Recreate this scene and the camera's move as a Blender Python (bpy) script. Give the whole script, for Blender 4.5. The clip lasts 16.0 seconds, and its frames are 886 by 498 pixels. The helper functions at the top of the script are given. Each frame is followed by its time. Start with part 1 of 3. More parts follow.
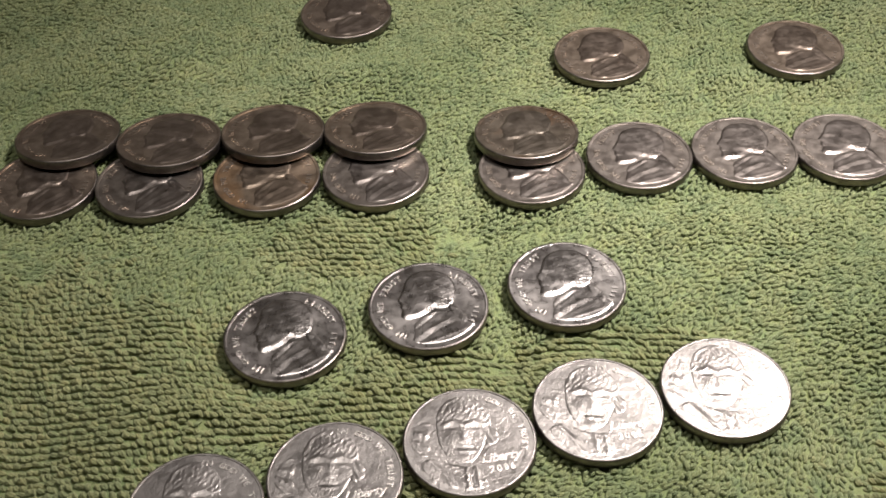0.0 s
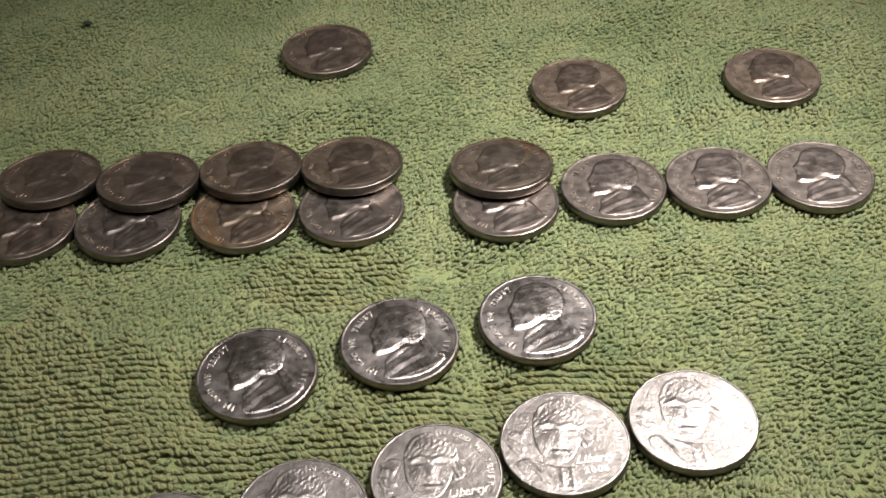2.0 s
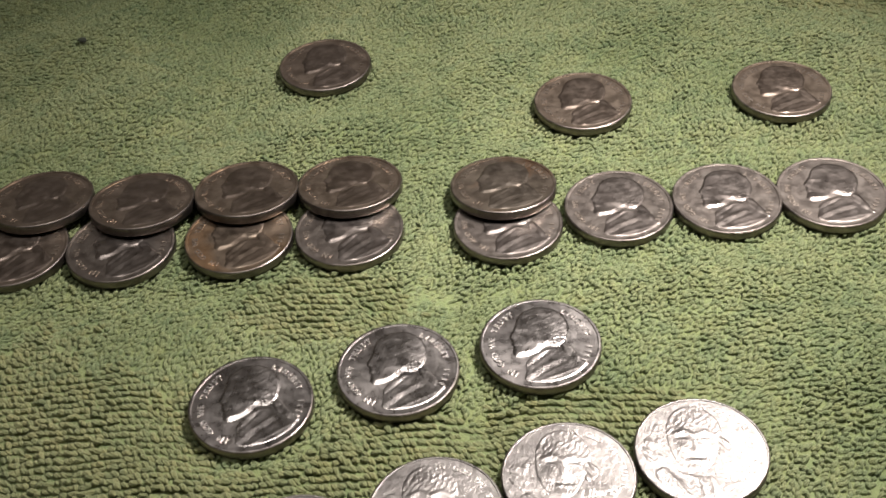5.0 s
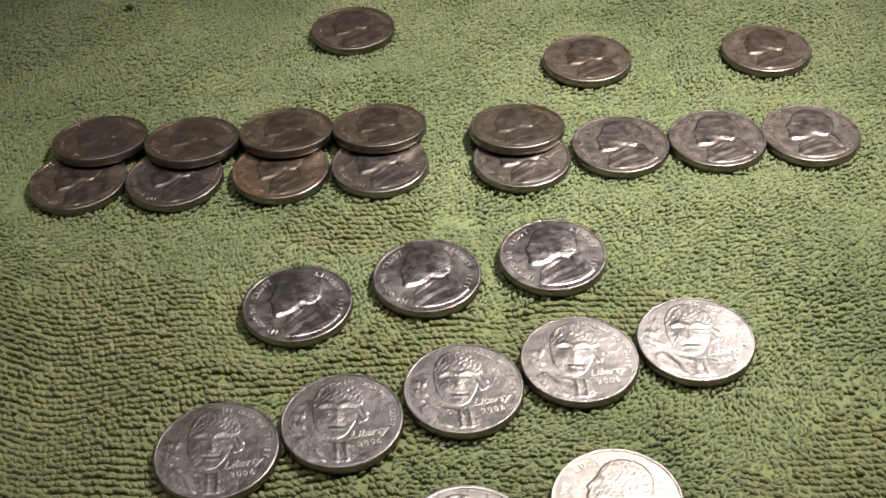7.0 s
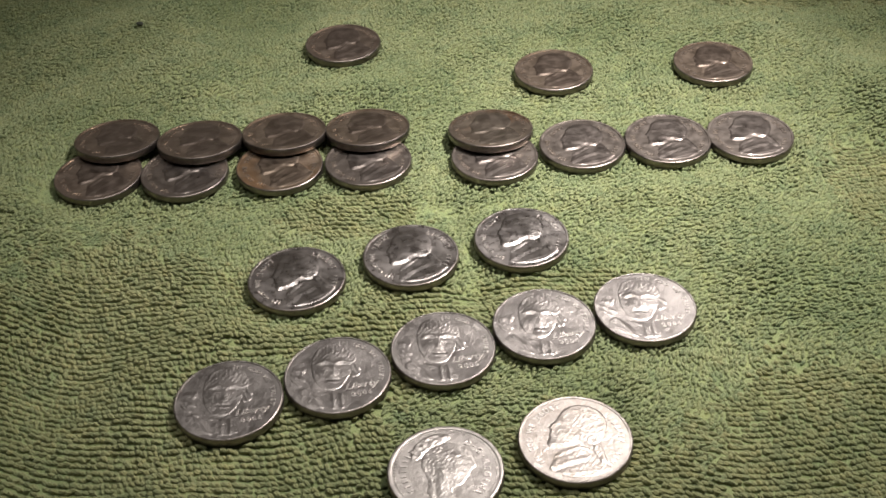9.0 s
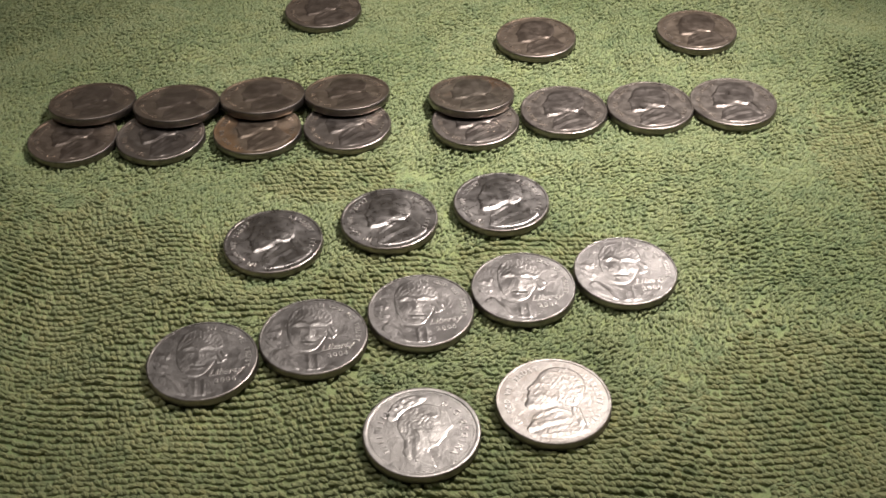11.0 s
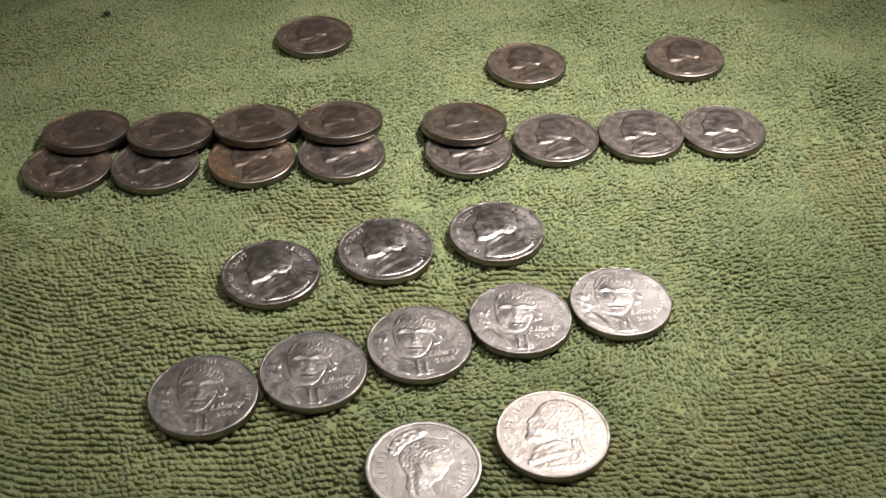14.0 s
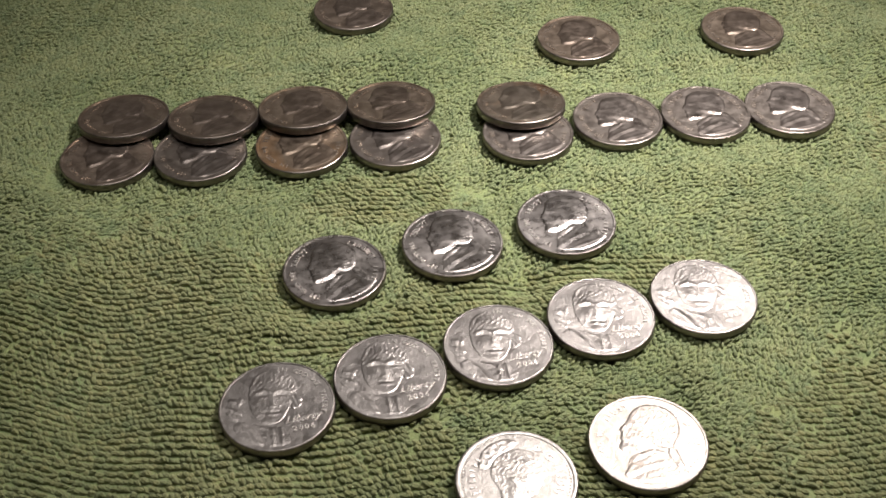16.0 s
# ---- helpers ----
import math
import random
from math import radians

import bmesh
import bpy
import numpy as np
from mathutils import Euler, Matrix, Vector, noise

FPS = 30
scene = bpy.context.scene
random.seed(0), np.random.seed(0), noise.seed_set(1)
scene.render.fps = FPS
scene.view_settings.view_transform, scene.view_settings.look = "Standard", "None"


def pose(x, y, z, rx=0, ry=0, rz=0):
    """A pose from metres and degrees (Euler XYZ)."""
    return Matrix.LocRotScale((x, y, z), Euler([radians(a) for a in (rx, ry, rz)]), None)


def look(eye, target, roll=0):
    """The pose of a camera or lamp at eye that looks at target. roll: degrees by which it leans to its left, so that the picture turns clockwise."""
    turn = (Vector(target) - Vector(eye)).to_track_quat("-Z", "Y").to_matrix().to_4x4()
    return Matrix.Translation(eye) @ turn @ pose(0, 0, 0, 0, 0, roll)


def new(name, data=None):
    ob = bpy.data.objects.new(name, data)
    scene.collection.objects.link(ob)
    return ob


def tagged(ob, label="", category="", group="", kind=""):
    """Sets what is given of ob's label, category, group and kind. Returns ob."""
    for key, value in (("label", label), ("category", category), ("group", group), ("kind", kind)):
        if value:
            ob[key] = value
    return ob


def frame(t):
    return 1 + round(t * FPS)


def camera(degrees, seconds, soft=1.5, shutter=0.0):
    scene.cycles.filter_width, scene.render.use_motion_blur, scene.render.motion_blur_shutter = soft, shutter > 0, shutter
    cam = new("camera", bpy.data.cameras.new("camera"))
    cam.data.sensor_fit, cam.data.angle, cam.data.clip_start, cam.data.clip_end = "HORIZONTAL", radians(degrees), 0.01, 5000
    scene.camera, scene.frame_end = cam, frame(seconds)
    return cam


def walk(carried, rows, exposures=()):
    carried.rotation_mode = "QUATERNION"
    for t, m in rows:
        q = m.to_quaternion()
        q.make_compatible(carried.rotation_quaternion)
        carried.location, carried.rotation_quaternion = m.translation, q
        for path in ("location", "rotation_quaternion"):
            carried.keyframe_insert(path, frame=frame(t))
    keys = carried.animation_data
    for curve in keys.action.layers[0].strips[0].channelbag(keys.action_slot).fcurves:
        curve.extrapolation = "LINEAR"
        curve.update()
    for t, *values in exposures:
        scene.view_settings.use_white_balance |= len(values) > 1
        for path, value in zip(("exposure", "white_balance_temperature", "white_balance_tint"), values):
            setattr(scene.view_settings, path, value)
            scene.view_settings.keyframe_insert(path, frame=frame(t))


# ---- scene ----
cam = camera(41.0, 16.0, soft=1.7)


def glide(rows):
    """Rows of seconds, eye, yaw, pitch and roll (degrees) as poses."""
    out = []
    for t, x, y, z, yaw, pitch, roll in rows:
        a, b = radians(yaw), radians(pitch)
        out.append((t, look((x, y, z), (x - math.sin(a) * math.cos(b), y + math.cos(a) * math.cos(b), z + math.sin(b)), roll)))
    return out


# seconds, eye in metres, then yaw, pitch and roll in degrees
PATH = [
    (0.0, 0.00246, 0.00448, 0.15390, 0.379, -43.731, -1.420),
    (0.5, 0.00652, 0.00017, 0.15630, 1.234, -43.023, -2.828),
    (1.0, 0.01036, -0.00025, 0.15461, 1.586, -42.976, -3.028),
    (1.5, 0.00759, 0.00335, 0.15570, 1.721, -42.721, -2.807),
    (2.0, 0.01183, 0.00491, 0.15622, 1.806, -42.609, -3.263),
    (2.5, 0.01268, 0.00727, 0.15564, 1.584, -42.624, -3.278),
    (3.0, 0.01295, 0.00773, 0.15914, 1.592, -42.629, -3.731),
    (3.2, 0.01264, 0.00734, 0.16022, 1.417, -42.403, -3.416),
    (3.7, 0.01285, 0.00821, 0.15990, 1.577, -42.394, -3.556),
    (4.2, 0.01332, 0.01006, 0.15792, 1.979, -42.432, -3.825),
    (4.7, 0.01380, 0.01181, 0.15567, 2.398, -42.477, -4.088),
    (5.3, 0.01400, 0.01225, 0.15459, 2.608, -42.480, -4.201),
    (5.5, 0.01078, 0.01025, 0.15685, 1.836, -42.594, -3.577),
    (6.0, 0.01241, 0.00007, 0.16082, 1.810, -41.937, -3.400),
    (6.5, 0.00655, -0.01199, 0.16197, 1.753, -41.399, -2.810),
    (7.0, 0.00727, -0.02186, 0.15692, 1.734, -40.941, -3.314),
    (7.5, 0.01036, -0.02873, 0.16144, 1.533, -40.851, -3.253),
    (8.0, 0.01162, -0.03312, 0.16319, 1.032, -40.487, -3.117),
    (8.5, 0.01031, -0.03913, 0.16575, 0.774, -40.121, -2.939),
    (9.0, 0.00673, -0.05263, 0.16938, 0.254, -39.447, -2.348),
    (9.5, 0.00973, -0.06727, 0.17020, 0.083, -38.879, -2.904),
    (9.7, 0.01154, -0.07089, 0.17111, -0.207, -38.653, -2.952),
    (10.2, 0.01185, -0.07123, 0.16976, -0.396, -38.761, -2.767),
    (10.7, 0.00979, -0.06155, 0.16574, -0.558, -39.459, -2.008),
    (11.2, 0.00707, -0.04927, 0.16131, -0.674, -40.284, -1.139),
    (11.8, 0.00533, -0.04153, 0.15866, -0.729, -40.791, -0.612),
    (12.0, 0.00337, -0.04155, 0.15953, -0.941, -40.710, -0.315),
    (12.5, 0.00296, -0.04920, 0.16555, -1.008, -40.424, -0.834),
    (13.0, 0.00226, -0.05341, 0.16824, -1.300, -40.109, -1.023),
    (13.5, 0.00418, -0.05279, 0.16886, -1.876, -39.981, -0.762),
    (14.0, 0.00329, -0.05142, 0.16898, -2.291, -39.876, -0.566),
    (14.5, 0.00216, -0.05102, 0.16805, -2.431, -39.959, -0.405),
    (15.0, -0.00036, -0.05168, 0.16581, -2.471, -39.928, -0.407),
    (15.5, -0.00220, -0.04747, 0.16202, -2.651, -41.000, -0.561),
    (16.0, -0.01583, -0.03492, 0.16912, -3.927, -42.479, -0.335),
]
walk(cam, glide(PATH), exposures=((0.0, -0.14), (3.0, -0.18), (5.5, -0.16), (6.5, -0.10), (9.5, 0.0), (12.5, -0.02), (16.0, -0.06)))

# ---- light ----
world = bpy.data.worlds.new("room_air")
world.use_nodes = True
scene.world = world
world.node_tree.nodes["Background"].inputs["Color"].default_value = (0.8, 0.85, 1.0, 1)
world.node_tree.nodes["Background"].inputs["Strength"].default_value = 0.0


def area_lamp(name, eye, target, size, watts, colour, spread=180.0):
    data = bpy.data.lights.new(name, "AREA")
    data.shape, data.size, data.energy, data.color, data.spread = "DISK", size, watts, colour, radians(spread)
    ob = new(name, data)
    ob.matrix_world = look(eye, target)
    return ob


LAMP = (0.160, 0.220, 0.320)
area_lamp("desk_lamp_light", LAMP, (0.030, 0.180, 0.0), 0.056, 0.325, (1.0, 0.912, 0.885), 54.0)
# weak fill added overhead to lift the darks; no real fitting stands there
area_lamp("ceiling_light", (-0.1, 0.30, 2.3), (-0.1, 0.30, 0.0), 0.6, 14.5, (1.0, 0.93, 0.90))


# ---- materials ----
def material(name):
    m = bpy.data.materials.new(name)
    m.use_nodes = True
    nt = m.node_tree
    return m, nt, nt.nodes["Principled BSDF"]


def noise_node(nt, scale, detail=4.0, rough=0.55, coords=None, distortion=0.0):
    n = nt.nodes.new("ShaderNodeTexNoise")
    n.inputs["Scale"].default_value = scale
    n.inputs["Detail"].default_value = detail
    n.inputs["Roughness"].default_value = rough
    n.inputs["Distortion"].default_value = distortion
    if coords is not None:
        nt.links.new(coords, n.inputs["Vector"])
    return n


def ramp(nt, source, stops):
    r = nt.nodes.new("ShaderNodeValToRGB")
    el = r.color_ramp.elements
    while len(el) < len(stops):
        el.new(0.5)
    for e, (p, c) in zip(el, stops):
        e.position, e.color = p, (*c, 1)
    nt.links.new(source, r.inputs["Fac"])
    return r


def mix_rgb(nt, fac, a, b, blend="MIX"):
    m = nt.nodes.new("ShaderNodeMix")
    m.data_type, m.blend_type = "RGBA", blend
    for sock, v in ((m.inputs[0], fac), (m.inputs[6], a), (m.inputs[7], b)):
        if isinstance(v, bpy.types.NodeSocket):
            nt.links.new(v, sock)
        elif isinstance(v, tuple):
            sock.default_value = (*v, 1)
        else:
            sock.default_value = v
    return m.outputs[2]


def coin_metal(name, clean, toned, amount, rough, aniso=0.0, patch=None, grain=0.25):
    """Struck metal: clean colour, toning in cloudy patches, fine scratches and contact marks."""
    m, nt, p = material(name)
    tc = nt.nodes.new("ShaderNodeTexCoord")
    info = nt.nodes.new("ShaderNodeObjectInfo")
    shift = nt.nodes.new("ShaderNodeVectorMath")
    shift.operation = "MULTIPLY_ADD"
    nt.links.new(info.outputs["Location"], shift.inputs[0])
    shift.inputs[1].default_value = (7.3, 5.1, 9.7)
    nt.links.new(tc.outputs["Object"], shift.inputs[2])
    at = shift.outputs[0]
    cloud = noise_node(nt, 320, 6, 0.68, at, 0.6)
    mask = ramp(nt, cloud.outputs["Fac"], [(0.5 - 0.28 * amount - 0.1, (0, 0, 0)), (0.78 - 0.3 * amount, (1, 1, 1))])
    colour = mix_rgb(nt, mask.outputs["Color"], clean, toned)
    if patch:
        spot = noise_node(nt, 95, 2, 0.5, at, 0.2)
        where = ramp(nt, spot.outputs["Fac"], [(0.52, (0, 0, 0)), (0.66, (1, 1, 1))])
        colour = mix_rgb(nt, where.outputs["Color"], colour, patch)
    fine = noise_node(nt, 2600, 3, 0.6, at)
    colour = mix_rgb(nt, 0.18, colour, ramp(nt, fine.outputs["Fac"], [(0.3, (0.55, 0.55, 0.55)), (0.7, (1, 1, 1))]).outputs["Color"], "MULTIPLY")
    nt.links.new(colour, p.inputs["Base Color"])
    p.inputs["Metallic"].default_value = 1.0
    wear = noise_node(nt, 420, 4, 0.65, at)
    r = nt.nodes.new("ShaderNodeMapRange")
    r.inputs["From Min"].default_value, r.inputs["From Max"].default_value = 0.3, 0.7
    r.inputs["To Min"].default_value, r.inputs["To Max"].default_value = rough - 0.06, rough + 0.09
    nt.links.new(wear.outputs["Fac"], r.inputs["Value"])
    nt.links.new(r.outputs["Result"], p.inputs["Roughness"])
    if aniso:
        p.inputs["Anisotropic"].default_value = aniso
        tan = nt.nodes.new("ShaderNodeTangent")
        tan.direction_type, tan.axis = "RADIAL", "Z"
        nt.links.new(tan.outputs["Tangent"], p.inputs["Tangent"])
    marks = noise_node(nt, 900, 4, 0.6, at, 1.2)
    dents = nt.nodes.new("ShaderNodeTexVoronoi")
    dents.inputs["Scale"].default_value = 1100
    nt.links.new(at, dents.inputs["Vector"])
    add = nt.nodes.new("ShaderNodeMath")
    add.operation = "MULTIPLY_ADD"
    nt.links.new(dents.outputs["Distance"], add.inputs[0])
    add.inputs[1].default_value = 0.25
    nt.links.new(marks.outputs["Fac"], add.inputs[2])
    nicks = nt.nodes.new("ShaderNodeMath")
    nicks.operation = "MULTIPLY_ADD"
    nt.links.new(fine.outputs["Fac"], nicks.inputs[0])
    nicks.inputs[1].default_value = 0.45
    nt.links.new(add.outputs[0], nicks.inputs[2])
    bump = nt.nodes.new("ShaderNodeBump")
    bump.inputs["Strength"].default_value = grain
    bump.inputs["Distance"].default_value = 0.00008
    nt.links.new(nicks.outputs[0], bump.inputs["Height"])
    nt.links.new(bump.outputs["Normal"], p.inputs["Normal"])
    return m


NICKEL = (0.54, 0.51, 0.475)
M_BRIGHT = coin_metal("bright_nickel", NICKEL, (0.42, 0.395, 0.375), 0.4, 0.29, 0.3, grain=0.3)
M_FRESH = coin_metal("fresh_nickel", (0.385, 0.364, 0.34), (0.318, 0.30, 0.281), 0.4, 0.37, 0.2, grain=0.9)
M_GREY = coin_metal("worn_grey_nickel", (0.43, 0.386, 0.342), (0.31, 0.272, 0.238), 0.5, 0.35, grain=0.4)
M_BROWN = coin_metal("brown_toned_nickel", (0.51, 0.425, 0.34), (0.365, 0.295, 0.228), 0.55, 0.37, grain=0.4)
M_DARK = coin_metal("dark_toned_nickel", (0.51, 0.425, 0.345), (0.35, 0.287, 0.232), 0.6, 0.37, grain=0.4)
M_COPPER = coin_metal("copper_toned_nickel", (0.39, 0.318, 0.235), (0.29, 0.23, 0.172), 0.6, 0.40, patch=(0.42, 0.28, 0.165), grain=0.4)
M_RUST = coin_metal("rust_patched_nickel", (0.40, 0.345, 0.272), (0.30, 0.25, 0.20), 0.5, 0.38, patch=(0.38, 0.24, 0.145), grain=0.4)
M_SILVER = coin_metal("bright_silver", (0.49, 0.468, 0.436), (0.32, 0.29, 0.256), 0.6, 0.44, 0.0, grain=1.0)
M_STEEL = coin_metal("bright_coin_steel", (0.54, 0.517, 0.482), (0.425, 0.402, 0.37), 0.4, 0.38, 0.0, grain=0.7)


# lettering, lighter than the fields round it: glints on rounded tops put into the colour
M_GLINT_CRISP = coin_metal("glinting_crisp_lettering", (0.66, 0.63, 0.59), (0.54, 0.51, 0.48), 0.4, 0.34)
M_GLINT_WORN = coin_metal("glinting_worn_lettering", (0.55, 0.48, 0.41), (0.42, 0.36, 0.30), 0.4, 0.36)
# the raised heads of the toned coins, rubbed smoother; shade of the tilted relief is painted in, greyer and darker
# than their fields
HEADS = {
    "dark": coin_metal("dark_shaded_relief", (0.45, 0.378, 0.32), (0.315, 0.26, 0.22), 0.6, 0.34),
    "brown": coin_metal("brown_shaded_relief", (0.425, 0.354, 0.295), (0.305, 0.247, 0.20), 0.55, 0.34),
    "grey": coin_metal("grey_shaded_relief", (0.415, 0.374, 0.338), (0.31, 0.272, 0.245), 0.5, 0.32),
    "copper": coin_metal("copper_shaded_relief", (0.35, 0.288, 0.22), (0.265, 0.212, 0.165), 0.6, 0.37),
    "rust": coin_metal("rust_shaded_relief", (0.385, 0.337, 0.28), (0.29, 0.247, 0.20), 0.5, 0.35),
}
# edge darkened for grime and for the shade low against the towel
M_EDGE = coin_metal("grimy_shaded_coin_edge", (0.29, 0.258, 0.23), (0.16, 0.14, 0.125), 0.5, 0.38)


def towel_green(name, low, mid, high, island):
    m, nt, p = material(name)
    tc = nt.nodes.new("ShaderNodeTexCoord")
    big = noise_node(nt, 26, 4, 0.55, tc.outputs["Object"], 0.3)
    patchy = ramp(nt, big.outputs["Fac"], [(0.34, low), (0.52, mid), (0.70, high)])
    colour = patchy.outputs["Color"]
    if island:
        geo, info = nt.nodes.new("ShaderNodeNewGeometry"), nt.nodes.new("ShaderNodeObjectInfo")
        total, chance = nt.nodes.new("ShaderNodeMath"), nt.nodes.new("ShaderNodeMath")
        chance.operation = "FRACT"
        nt.links.new(geo.outputs["Random Per Island"], total.inputs[0])
        nt.links.new(info.outputs["Random"], total.inputs[1])
        nt.links.new(total.outputs[0], chance.inputs[0])
        vary = ramp(nt, chance.outputs[0], [(0.0, (0.84, 0.87, 0.84)), (0.3, (0.95, 0.97, 0.92)), (0.75, (1.03, 1.02, 0.98)), (1.0, (1.13, 1.09, 1.01))])
        colour = mix_rgb(nt, 1.0, colour, vary.outputs["Color"], "MULTIPLY")
    mid = noise_node(nt, 190, 3, 0.6, tc.outputs["Object"], 0.8)
    hue = ramp(nt, mid.outputs["Fac"], [(0.32, (0.78, 0.86, 0.86)), (0.46, (0.98, 1.0, 0.99)), (0.60, (1.03, 1.01, 0.98)), (0.74, (1.07, 1.03, 0.92))])
    colour = mix_rgb(nt, 0.9, colour, hue.outputs["Color"], "MULTIPLY")
    thread = noise_node(nt, 3800, 3, 0.7, tc.outputs["Object"], 0.6)
    tint = ramp(nt, thread.outputs["Fac"], [(0.3, (0.76, 0.78, 0.74)), (0.68, (1.13, 1.12, 1.07))])
    colour = mix_rgb(nt, 0.8, colour, tint.outputs["Color"], "MULTIPLY")
    height = thread.outputs["Fac"]
    if island:
        yarn = nt.nodes.new("ShaderNodeAttribute")
        yarn.attribute_name = "yarn"
        slant = nt.nodes.new("ShaderNodeVectorMath")
        slant.operation = "DOT_PRODUCT"
        slant.inputs[1].default_value = (5.5, 7.0, 3.0)
        nt.links.new(yarn.outputs["Vector"], slant.inputs[0])
        turn = nt.nodes.new("ShaderNodeMath")
        turn.operation = "MULTIPLY_ADD"
        nt.links.new(chance.outputs[0], turn.inputs[0])
        turn.inputs[1].default_value = 40.0
        nt.links.new(slant.outputs["Value"], turn.inputs[2])
        ply = nt.nodes.new("ShaderNodeMath")
        ply.operation = "SINE"
        nt.links.new(turn.outputs[0], ply.inputs[0])
        strand = ramp(nt, ply.outputs[0], [(0.0, (0.80, 0.84, 0.78)), (0.9, (1.10, 1.08, 1.04))])
        colour = mix_rgb(nt, 0.7, colour, strand.outputs["Color"], "MULTIPLY")
        both = nt.nodes.new("ShaderNodeMath")
        both.operation = "MULTIPLY_ADD"
        nt.links.new(ply.outputs[0], both.inputs[0])
        both.inputs[1].default_value = 0.22
        nt.links.new(thread.outputs["Fac"], both.inputs[2])
        height = both.outputs[0]
    nt.links.new(colour, p.inputs["Base Color"])
    p.inputs["Roughness"].default_value = 0.85
    p.inputs["Specular IOR Level"].default_value = 0.25
    p.inputs["Sheen Weight"].default_value = 0.25
    p.inputs["Sheen Roughness"].default_value = 0.4
    p.inputs["Sheen Tint"].default_value = (0.85, 0.95, 0.6, 1)
    bump = nt.nodes.new("ShaderNodeBump")
    bump.inputs["Strength"].default_value = 0.6
    bump.inputs["Distance"].default_value = 0.0004
    nt.links.new(height, bump.inputs["Height"])
    nt.links.new(bump.outputs["Normal"], p.inputs["Normal"])
    return m


M_PILE = towel_green("green_terry_yarn", (0.161, 0.183, 0.092), (0.213, 0.226, 0.121), (0.253, 0.259, 0.144), True)
# the same cotton for ruffled loops, extra light painted in as a lighter green
M_PILE_LIT = towel_green("lit_green_terry_yarn", (0.167, 0.204, 0.106), (0.217, 0.250, 0.137), (0.255, 0.282, 0.160), True)
M_CLOTH = towel_green("green_ground_weave", (0.165, 0.205, 0.09), (0.21, 0.252, 0.115), (0.24, 0.28, 0.135), False)


def plain(name, low, high, scale, rough):
    m, nt, p = material(name)
    tc = nt.nodes.new("ShaderNodeTexCoord")
    n = noise_node(nt, scale, 5, 0.6, tc.outputs["Object"])
    nt.links.new(ramp(nt, n.outputs["Fac"], [(0.3, low), (0.7, high)]).outputs["Color"], p.inputs["Base Color"])
    p.inputs["Roughness"].default_value = rough
    return m


M_WALL = plain("wall_paint", (0.50, 0.47, 0.42), (0.54, 0.51, 0.46), 3, 0.9)
M_WOOD = plain("table_wood", (0.16, 0.09, 0.05), (0.24, 0.14, 0.08), 14, 0.5)
M_FLOOR = plain("floor_boards", (0.20, 0.13, 0.08), (0.26, 0.17, 0.11), 8, 0.6)
M_LINT = plain("dark_lint", (0.015, 0.02, 0.015), (0.04, 0.045, 0.03), 900, 0.95)


# ---- building ----
def link_mesh(name, me, mat, parent=None, label="", smooth=True):
    me.materials.append(mat)
    if smooth:
        me.polygons.foreach_set("use_smooth", [True] * len(me.polygons))
    ob = new(name, me)
    if parent is not None:
        ob.parent = parent
    if label:
        ob["label"] = label
    return ob


def part(name, bm, mat, parent=None, label="", smooth=True):
    me = bpy.data.meshes.new(name)
    bm.normal_update()
    bm.to_mesh(me)
    bm.free()
    return link_mesh(name, me, mat, parent, label, smooth)


def box(name, lo, hi, mat, parent=None, bevel=0.0):
    bm = bmesh.new()
    bmesh.ops.create_cube(bm, size=1)
    c = [(a + b) / 2 for a, b in zip(lo, hi)]
    s = [b - a for a, b in zip(lo, hi)]
    bmesh.ops.scale(bm, vec=s, verts=bm.verts)
    bmesh.ops.translate(bm, vec=c, verts=bm.verts)
    if bevel:
        bmesh.ops.bevel(bm, geom=bm.edges[:], offset=bevel, segments=3, affect="EDGES", profile=0.5)
    return part(name, bm, mat, parent, smooth=False)


# the room round the table, out of view
TOP = -0.006
for nm, lo, hi, mt in (
    ("floor", (-1.8, -1.8, -0.80), (1.8, 2.2, -0.76), M_FLOOR),
    ("ceiling", (-1.8, -1.8, 2.40), (1.8, 2.2, 2.44), M_WALL),
    ("wall_north", (-1.8, 2.2, -0.80), (1.8, 2.3, 2.44), M_WALL),
    ("wall_south", (-1.8, -1.9, -0.80), (1.8, -1.8, 2.44), M_WALL),
    ("wall_east", (1.8, -1.9, -0.80), (1.9, 2.3, 2.44), M_WALL),
    ("wall_west", (-1.9, -1.9, -0.80), (-1.8, 2.3, 2.44), M_WALL),
):
    tagged(box(nm, lo, hi, mt), kind="structure")
table = tagged(new("table"), "brown wooden table under the green towel", "table")
box("tabletop", (-0.5, -0.35, TOP - 0.03), (0.5, 0.65, TOP), M_WOOD, table, 0.004)
for lx in (-0.45, 0.45):
    for ly in (-0.30, 0.60):
        box("leg", (lx - 0.03, ly - 0.03, -0.76), (lx + 0.03, ly + 0.03, TOP - 0.03), M_WOOD, table, 0.004)

# ---- coins: where they lie ----
R, T = 0.010605, 0.00195
REST = 0.0013          # height of the towel's surface under a coin
